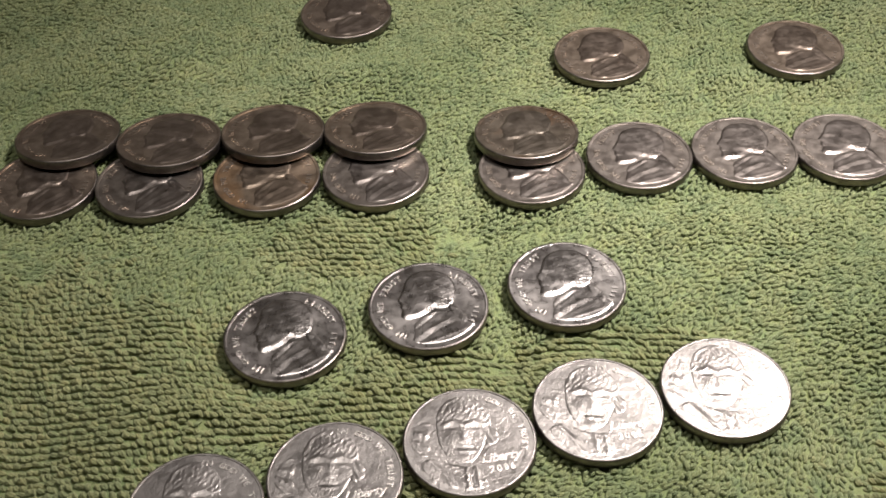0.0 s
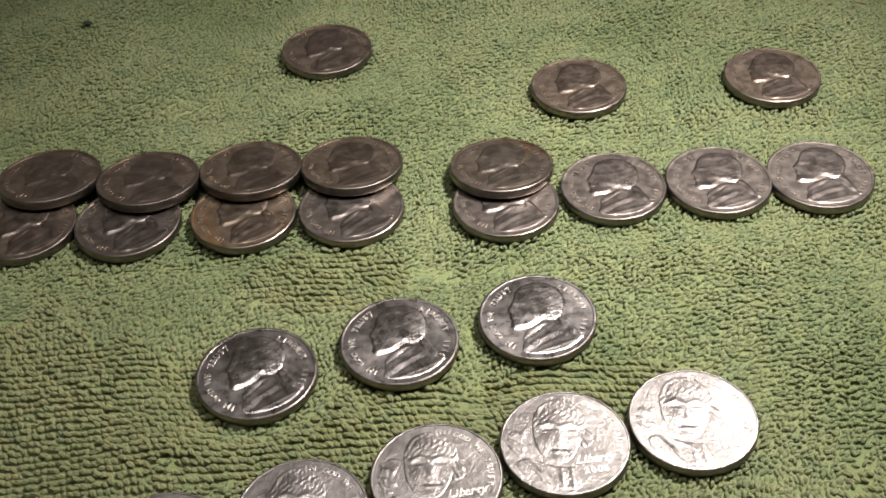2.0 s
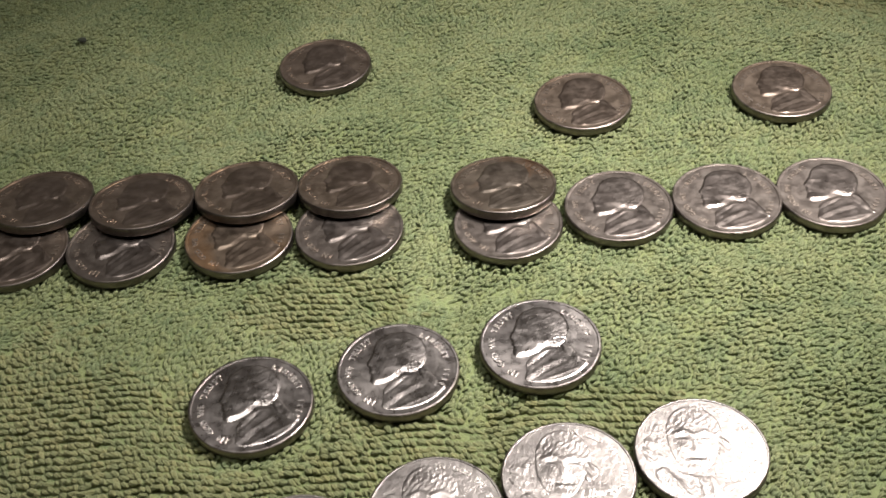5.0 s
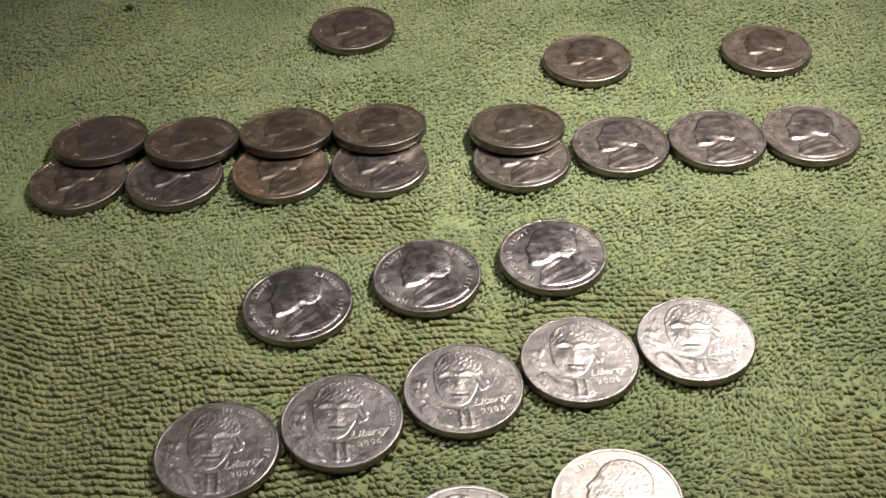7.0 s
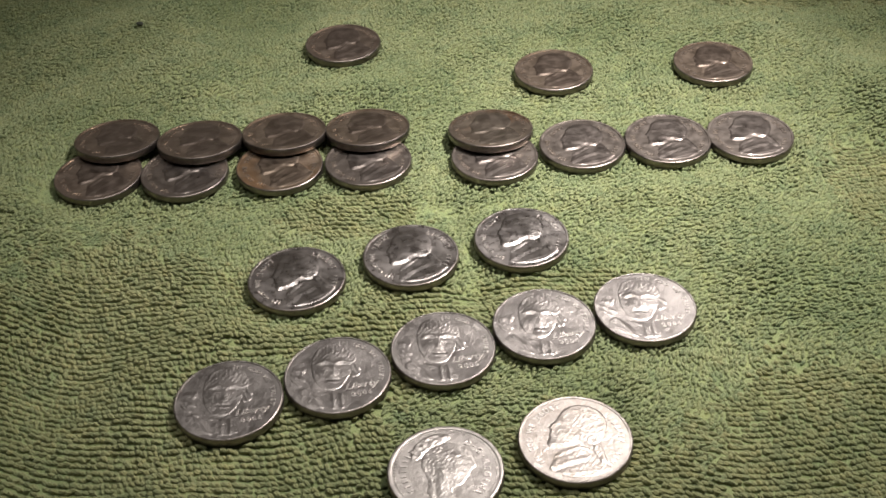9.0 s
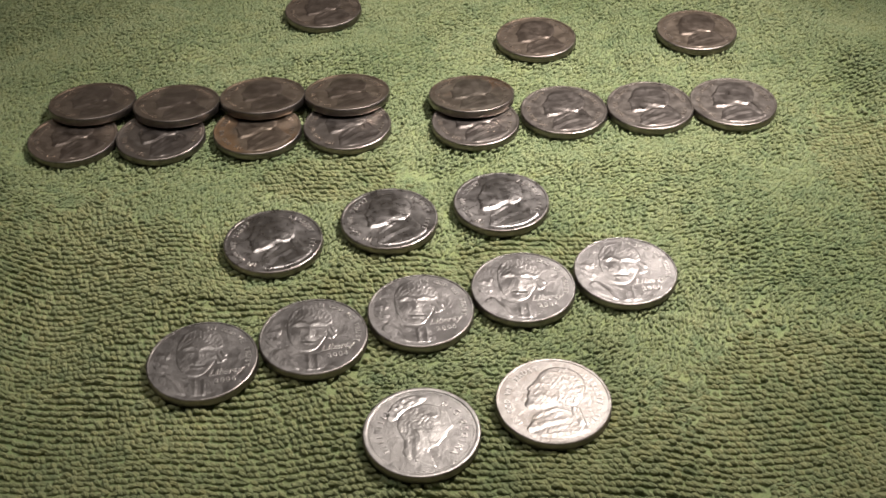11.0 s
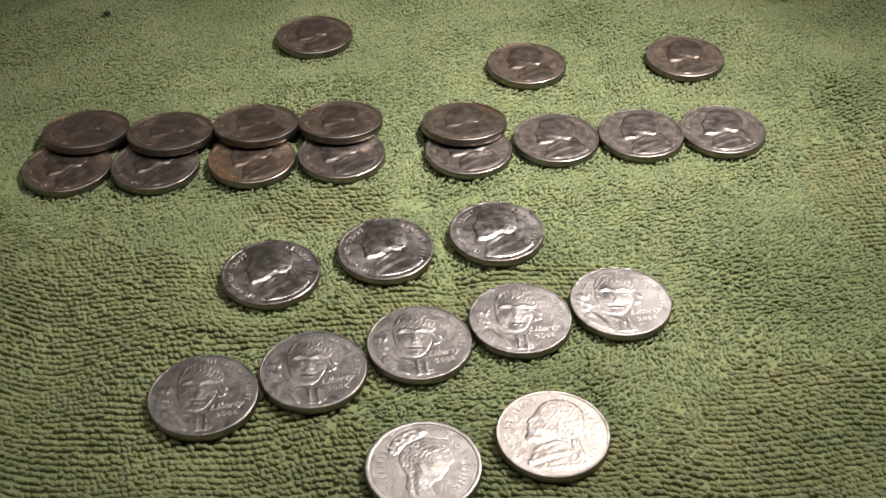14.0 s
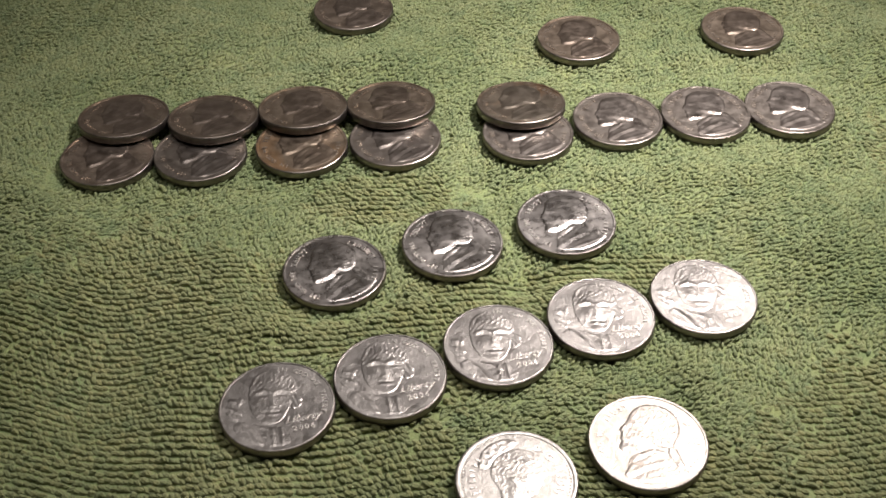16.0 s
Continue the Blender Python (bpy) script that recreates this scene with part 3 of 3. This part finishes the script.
def front_relief(x, y):
    """A plain head-and-shoulders shape that faces out, off to one side."""
    head = smooth_outline([(-0.10, 0.86), (-0.36, 0.76), (-0.50, 0.50), (-0.50, 0.18), (-0.44, -0.12), (-0.30, -0.34), (-0.10, -0.42), (0.08, -0.36), (0.20, -0.12), (0.27, 0.10), (0.34, 0.30), (0.30, 0.58), (0.12, 0.78)])
    locks = smooth_outline([(-0.52, 0.34), (-0.68, 0.36), (-0.84, 0.20), (-0.89, -0.04), (-0.84, -0.22), (-0.70, -0.34), (-0.56, -0.20), (-0.62, 0.02)])
    ear = smooth_outline([(0.24, 0.26), (0.38, 0.24), (0.46, 0.06), (0.36, -0.10), (0.22, -0.08)])
    coat = smooth_outline([(-0.76, -0.38), (-0.50, -0.30), (-0.30, -0.42), (-0.02, -0.48), (0.14, -0.46), (0.22, -0.66), (0.28, -0.84), (0.0, -0.91), (-0.36, -0.85), (-0.64, -0.66)])
    dh, dl, de, dc = inside(head, x, y), inside(locks, x, y), inside(ear, x, y), inside(coat, x, y)
    curls = 0.5 * np.sin(62 * x + 9 * np.sin(6 * y + 1) + 14 * y * (x + 0.1)) + 0.7 * wavy(1.6 * x, y, 56, 24)
    crown = soft(np.clip(y - 0.46 + 0.70 * np.abs(x + 0.10), 0, 1), 0.16)
    h = 0.12 * dome(dh, 0.035) + 0.20 * soft(dh, 0.36) + np.where(dh > 0, 0.045 * curls * crown * dome(dh, 0.08), 0)
    h += np.where(dh > 0, 0.13 * ridge(x, y, [(-0.09, 0.26), (-0.07, 0.02)], 0.055) + 0.05 * blob(x, y, -0.08, -0.01, 0.09, 0.04)
                  + 0.13 * ridge(x, y, [(-0.36, 0.30), (-0.24, 0.35), (-0.14, 0.30)], 0.04) + 0.13 * ridge(x, y, [(-0.02, 0.30), (0.08, 0.35), (0.20, 0.30)], 0.04)
                  - 0.11 * blob(x, y, -0.25, 0.23, 0.10, 0.04) - 0.11 * blob(x, y, 0.09, 0.23, 0.10, 0.04) + 0.06 * blob(x, y, -0.25, 0.19, 0.06, 0.025) + 0.06 * blob(x, y, 0.09, 0.19, 0.06, 0.025)
                  + 0.07 * blob(x, y, -0.28, 0.05, 0.10, 0.08) + 0.07 * blob(x, y, 0.12, 0.05, 0.09, 0.08) - 0.09 * ridge(x, y, [(-0.19, -0.14), (0.05, -0.14)], 0.028)
                  + 0.07 * ridge(x, y, [(-0.15, -0.20), (0.01, -0.20)], 0.03) + 0.08 * blob(x, y, -0.08, -0.32, 0.10, 0.06), 0)
    g = np.where(dl > 0, 0.07 * dome(dl, 0.08) + 0.065 * np.sin(50 * (0.8 * y + 0.55 * x) + 6 * np.sin(6 * x + 3 * y)) * dome(dl, 0.06) + 0.03 * wavy(x, y, 60, 26), 0)
    e = np.where(de > 0, 0.14 * dome(de, 0.05) + 0.07 * np.sin(34 * y + 3 * np.sin(20 * x)), 0)
    c = np.where(dc > 0, 0.09 * dome(dc, 0.05) + 0.05 * soft(dc, 0.3) + 0.15 * ridge(x, y, [(-0.60, -0.36), (-0.40, -0.58), (-0.24, -0.86)], 0.035) - 0.09 * ridge(x, y, [(-0.48, -0.34), (-0.30, -0.56), (-0.14, -0.86)], 0.04)
                 + 0.10 * ridge(x, y, [(-0.06, -0.50), (-0.02, -0.88)], 0.03) + 0.10 * ridge(x, y, [(0.09, -0.48), (0.13, -0.86)], 0.03) + 0.05 * ridge(x, y, [(-0.24, -0.46), (0.02, -0.60)], 0.03), 0)
    return np.maximum(np.maximum(np.maximum(h, g), e), c)


def crowned_relief(x, y):
    """A plain head-and-neck shape turned to the right, with a knotted band."""
    head = smooth_outline([(-0.02, 0.56), (-0.26, 0.46), (-0.40, 0.24), (-0.40, 0.0), (-0.26, -0.16), (-0.16, -0.30), (-0.18, -0.50), (0.12, -0.58), (0.42, -0.64), (0.30, -0.46), (0.16, -0.32), (0.30, -0.22), (0.34, -0.08), (0.38, 0.02), (0.36, 0.10), (0.45, 0.18), (0.34, 0.34), (0.24, 0.50)])
    band = smooth_outline([(-0.06, 0.68), (-0.34, 0.68), (-0.56, 0.46), (-0.62, 0.10), (-0.44, 0.06), (-0.36, 0.34), (-0.18, 0.50)])
    dh, db = inside(head, x, y), inside(band, x, y)
    curl = np.sin(44 * x + 6 * np.sin(14 * y)) * np.sin(40 * y + 5 * np.sin(13 * x)) + 0.5 * wavy(x, y, 60, 28)
    hair = soft(np.clip(0.10 - x + 0.4 * y, 0, 1), 0.12) * soft(np.clip(y + 0.20, 0, 1), 0.1)
    h = 0.16 * dome(dh, 0.045) + 0.22 * soft(dh, 0.30) + np.where(dh > 0, 0.045 * curl * hair * dome(dh, 0.08) - 0.10 * blob(x, y, 0.24, 0.18, 0.07, 0.04) + 0.10 * blob(x, y, 0.14, 0.02, 0.12, 0.08)
                                                            + 0.14 * ridge(x, y, [(0.26, -0.22), (0.06, -0.16), (-0.06, -0.02)], 0.045) - 0.10 * ridge(x, y, [(-0.10, -0.20), (0.00, -0.52)], 0.04) + 0.09 * ridge(x, y, [(-0.10, -0.50), (0.36, -0.60)], 0.035), 0)
    k = np.where(db > 0, 0.24 * dome(db, 0.05) + 0.06 * wavy(x, y, 60, 33) + 0.05 * np.sin(46 * x) * np.sin(46 * y), 0)
    return np.maximum(h, k)


def mottled_relief(x, y):
    h = side_relief(x, y)
    return np.where(h > 0.06, h + 0.026 * wavy(x, 1.6 * y, 60, 31) + 0.018 * wavy(x, y, 110, 32), h)


def relief_mesh(name, func, high, n=168):
    """The raised part of a face: only the cells that stand above the field."""
    lin = np.linspace(-0.93, 0.93, n)
    x, y = np.meshgrid(lin, lin)
    h = func(x, y) * np.clip((0.90 - np.hypot(x, y)) / 0.05, 0, 1)
    fine = np.sin(88 * x + 7 * np.sin(31 * y + 1)) * np.sin(79 * y + 6 * np.sin(37 * x)) + 0.7 * np.sin(47 * x - 39 * y + 5 * np.sin(23 * x))
    h = np.where(h > 0.05, h + 0.014 * fine, h)
    z = field_height(np.hypot(x, y) * R) - 0.000012 + h * high
    q = np.arange(n * n).reshape(n, n)
    quads = np.stack([q[:-1, :-1], q[:-1, 1:], q[1:, 1:], q[1:, :-1]], -1).reshape(-1, 4)
    quads = quads[(h.ravel()[quads] > 0.0).any(1)]
    used, faces = np.unique(quads, return_inverse=True)
    verts = np.stack([x.ravel() * R, y.ravel() * R, z.ravel()], 1)[used]
    return numpy_mesh(name, verts, faces.reshape(-1, 4))


GLYPHS = {}


def glyph(ch):
    """One raised letter of the built-in font, cap height about 0.7, as vertices and faces."""
    if ch not in GLYPHS:
        cu = bpy.data.curves.new("letter", "FONT")
        cu.body, cu.extrude, cu.resolution_u, cu.align_x = ch, 0.44, 2, "CENTER"
        cu.bevel_depth, cu.bevel_resolution, cu.offset = 0.055, 0, -0.02
        ob = bpy.data.objects.new("letter", cu)
        scene.collection.objects.link(ob)
        me = bpy.data.meshes.new_from_object(ob.evaluated_get(bpy.context.evaluated_depsgraph_get()))
        GLYPHS[ch] = ([tuple(v.co) for v in me.vertices], [tuple(p.vertices) for p in me.polygons])
        bpy.data.objects.remove(ob)
        bpy.data.curves.remove(cu)
        bpy.data.meshes.remove(me)
    return GLYPHS[ch]


def stamp(verts, faces, ch, slant):
    """Adds a letter, or for '|' a plain bar, one unit high in z and narrower at its top."""
    if ch == "|":
        gv = [(sx * 0.13, 0.02 + 0.68 * sy, sz * 0.5) for sz in (-1, 1) for sx, sy in ((-1, 0), (1, 0), (1, 1), (-1, 1))]
        gf = [(4, 5, 6, 7), (0, 1, 5, 4), (1, 2, 6, 5), (2, 3, 7, 6), (3, 0, 4, 7)]
    else:
        gv, gf = glyph(ch)
    for x, y, z in gv:
        y -= 0.35
        verts.append((x + slant * y, y, z + 0.5))
    faces += gf


LETTERS = {}


def letter_mesh(ch, slant):
    """One letter's mesh, shared by all its repeats."""
    if (ch, slant) not in LETTERS:
        verts, faces = [], []
        stamp(verts, faces, ch, slant)
        me = bpy.data.meshes.new("letter")
        me.from_pydata(verts, [], faces)
        LETTERS[ch, slant] = me
    return LETTERS[ch, slant]


def arc_letters(text, radius, start, step, size, deep):
    """Letters round the coin: start and step in degrees, clockwise from the top."""
    out = []
    for i, ch in enumerate(text):
        a = start + i * step
        b = radians(90 - a)
        out.append((ch, radius * math.cos(b), radius * math.sin(b), -a, size, deep, 0.0))
    return [o for o in out if o[0] != " "]


def line_letters(text, x, y, turn, step, size, deep, slant=0.0):
    a = radians(turn)
    return [(ch, x + i * step * math.cos(a), y + i * step * math.sin(a), turn, size, deep, slant) for i, ch in enumerate(text) if ch != " "]


def put_letters(letters, metals, parent):
    for ch, x, y, turn, size, deep, slant in letters:
        me = letter_mesh(ch, slant)
        key = (me.name, metals.name)
        if key not in LETTERS:
            LETTERS[key] = me.copy()
            LETTERS[key].materials.append(metals)
        ob = new("bar" if ch == "|" else "numeral" if ch.isdigit() else "letter", LETTERS[key])
        ob.parent = parent
        ob.matrix_basis = pose(x * R, y * R, field_height(math.hypot(x, y) * R) - 0.00001, 0, 0, turn) @ Matrix.Diagonal((size * R, size * R, deep, 1))


def beads(name, count=84, at=0.875):
    verts, faces = [], []
    for k in range(count):
        a = 2 * math.pi * k / count
        cx, cy, n0 = at * R * math.cos(a), at * R * math.sin(a), len(verts)
        base = field_height(at * R) - 0.00001
        for r, z in ((0.00017, 0.0), (0.00012, 0.00008)):
            verts += [(cx + r * math.cos(q * math.pi / 3), cy + r * math.sin(q * math.pi / 3), base + z) for q in range(6)]
        verts.append((cx, cy, base + 0.00011))
        for q in range(6):
            p = (q + 1) % 6
            faces += [(n0 + q, n0 + p, n0 + 6 + p, n0 + 6 + q), (n0 + 6 + q, n0 + 6 + p, n0 + 12)]
    me = bpy.data.meshes.new(name)
    me.from_pydata(verts, [], faces)
    return me


def to_mesh(name, bm):
    me = bpy.data.meshes.new(name)
    bm.normal_update()
    bm.to_mesh(me)
    bm.free()
    me.polygons.foreach_set("use_smooth", [True] * len(me.polygons))
    me.set_sharp_from_angle(angle=radians(32))
    return me


DISC = [(0, field_height(0))] + [(R * q, field_height(R * q)) for q in (0.2, 0.4, 0.6, 0.8)]


def coin_shapes(kind):
    """Meshes of one kind of coin, by part name."""
    wide = {"front": 0.00045, "crowned": 0.00085}.get(kind, 0.0007 if kind == "worn" else 0.0006)
    shapes = {
        "edge": to_mesh("edge", lathe(body_profile())),
        "rim": to_mesh("rim", lathe(rim_profile(wide, kind in ("worn", "mottled")))),
        "field": to_mesh("field", lathe([(R - wide - 0.0002, field_height(R - wide))] + [(r, z) for r, z in DISC[::-1]])),
    }
    words = []
    if kind in ("side", "worn", "mottled"):
        shapes["bust_relief"] = relief_mesh("bust_relief", mottled_relief if kind == "mottled" else side_relief, 0.00058 if kind == "side" else 0.00050, 132 if kind == "worn" else 200)
        deep, size = (0.00022, 0.140) if kind == "side" else (0.00011, 0.138)
        words += arc_letters("IN GOD WE TRUST", 0.80, -150, 8.0, size, deep)
        words += arc_letters("LIBERTY", 0.80, 30, 7.8, size, deep)
        words += arc_letters("||||", 0.80, 98, 7.2, 0.94 * size, deep)
    if kind == "front":
        shapes["bust_relief"] = relief_mesh("bust_relief", front_relief, 0.00060, 200)
        words += arc_letters("IN GOD WE TRUST", 0.82, 0, 7.2, 0.130, 0.00012)
        words += line_letters("Liberty", 0.22, -0.33, 10, 0.083, 0.205, 0.00014, 0.40)
        words += line_letters("2006", 0.32, -0.52, 10, 0.100, 0.155, 0.00013)
    if kind == "crowned":
        shapes["bust_relief"] = relief_mesh("bust_relief", lambda x, y: crowned_relief(x / 1.14, y / 1.14), 0.00050)
        words += arc_letters("|||||||||  ||", 0.72, -142, 9.0, 0.150, 0.00012)
        words += arc_letters("D·G·REGINA", 0.72, 18, 10.8, 0.165, 0.00012)
        shapes["beaded_border"] = beads("beaded_border")
    return shapes, words


SHAPES = {k: coin_shapes(k) for k in ("side", "worn", "mottled", "front", "crowned")}
METALS = {"bright": M_BRIGHT, "fresh": M_FRESH, "grey": M_GREY, "brown": M_BROWN, "dark": M_DARK, "copper": M_COPPER, "rust": M_RUST, "silver": M_SILVER, "steel": M_STEEL}
WORDS = {
    ("side", "bright"): "shiny nickel coin with a head in profile, on the towel",
    ("front", "fresh"): "bright new nickel coin with a facing head, in the touching row",
    ("mottled", "silver"): "whitish silver coin with a head in profile, on towel",
    ("crowned", "steel"): "bright coin with a crowned head and beaded border",
    ("worn", "grey"): "worn grey nickel coin lying on the green towel",
    ("worn", "brown"): "worn brown-toned nickel coin with a smoothed profile head",
    ("worn", "dark"): "dark tarnished nickel coin with a smoothed profile head",
    ("worn", "copper"): "copper-brown tarnished nickel coin lying on the towel",
    ("worn", "rust"): "rust-stained tarnished nickel coin lying on the towel",
}
for kind, metal, x, y, lift, back, right, spin, row in COINS:
    coin = new("coin")
    coin.matrix_basis = coin_matrix(x, y, lift, back, right, spin)
    words = WORDS[kind, metal]
    if lift > 0.0003:
        words = words.split(" lying")[0].split(" with a")[0] + ", propped on the coin in front"
    tagged(coin, words, "coin", row)
    shapes, words = SHAPES[kind]
    for nm, me in shapes.items():
        piece = link_mesh(nm, me.copy(), M_EDGE if nm == "edge" else HEADS.get(metal, METALS[metal]) if nm == "bust_relief" else METALS[metal], coin)
        if nm == "field":
            put_letters(words, M_GLINT_WORN if metal in HEADS else M_GLINT_CRISP, piece)
        if nm == "beaded_border":
            tagged(piece, kind="stuff")

# a speck of lint on the pile
LINT_Z = float(swell(np.array([-0.0800]), np.array([0.2570]))[0]) + 0.0016
bm = bmesh.new()
bmesh.ops.create_icosphere(bm, subdivisions=2, radius=0.0009)
for v in bm.verts:
    v.co = Vector((v.co.x * 1.3, v.co.y * 0.8, v.co.z * 0.6)) * (1 + 0.35 * noise.noise(v.co * 1500))
    v.co += Vector((-0.0800, 0.2570, LINT_Z))
tagged(part("lint", bm, M_LINT), "small dark speck of lint on the towel", "lint")
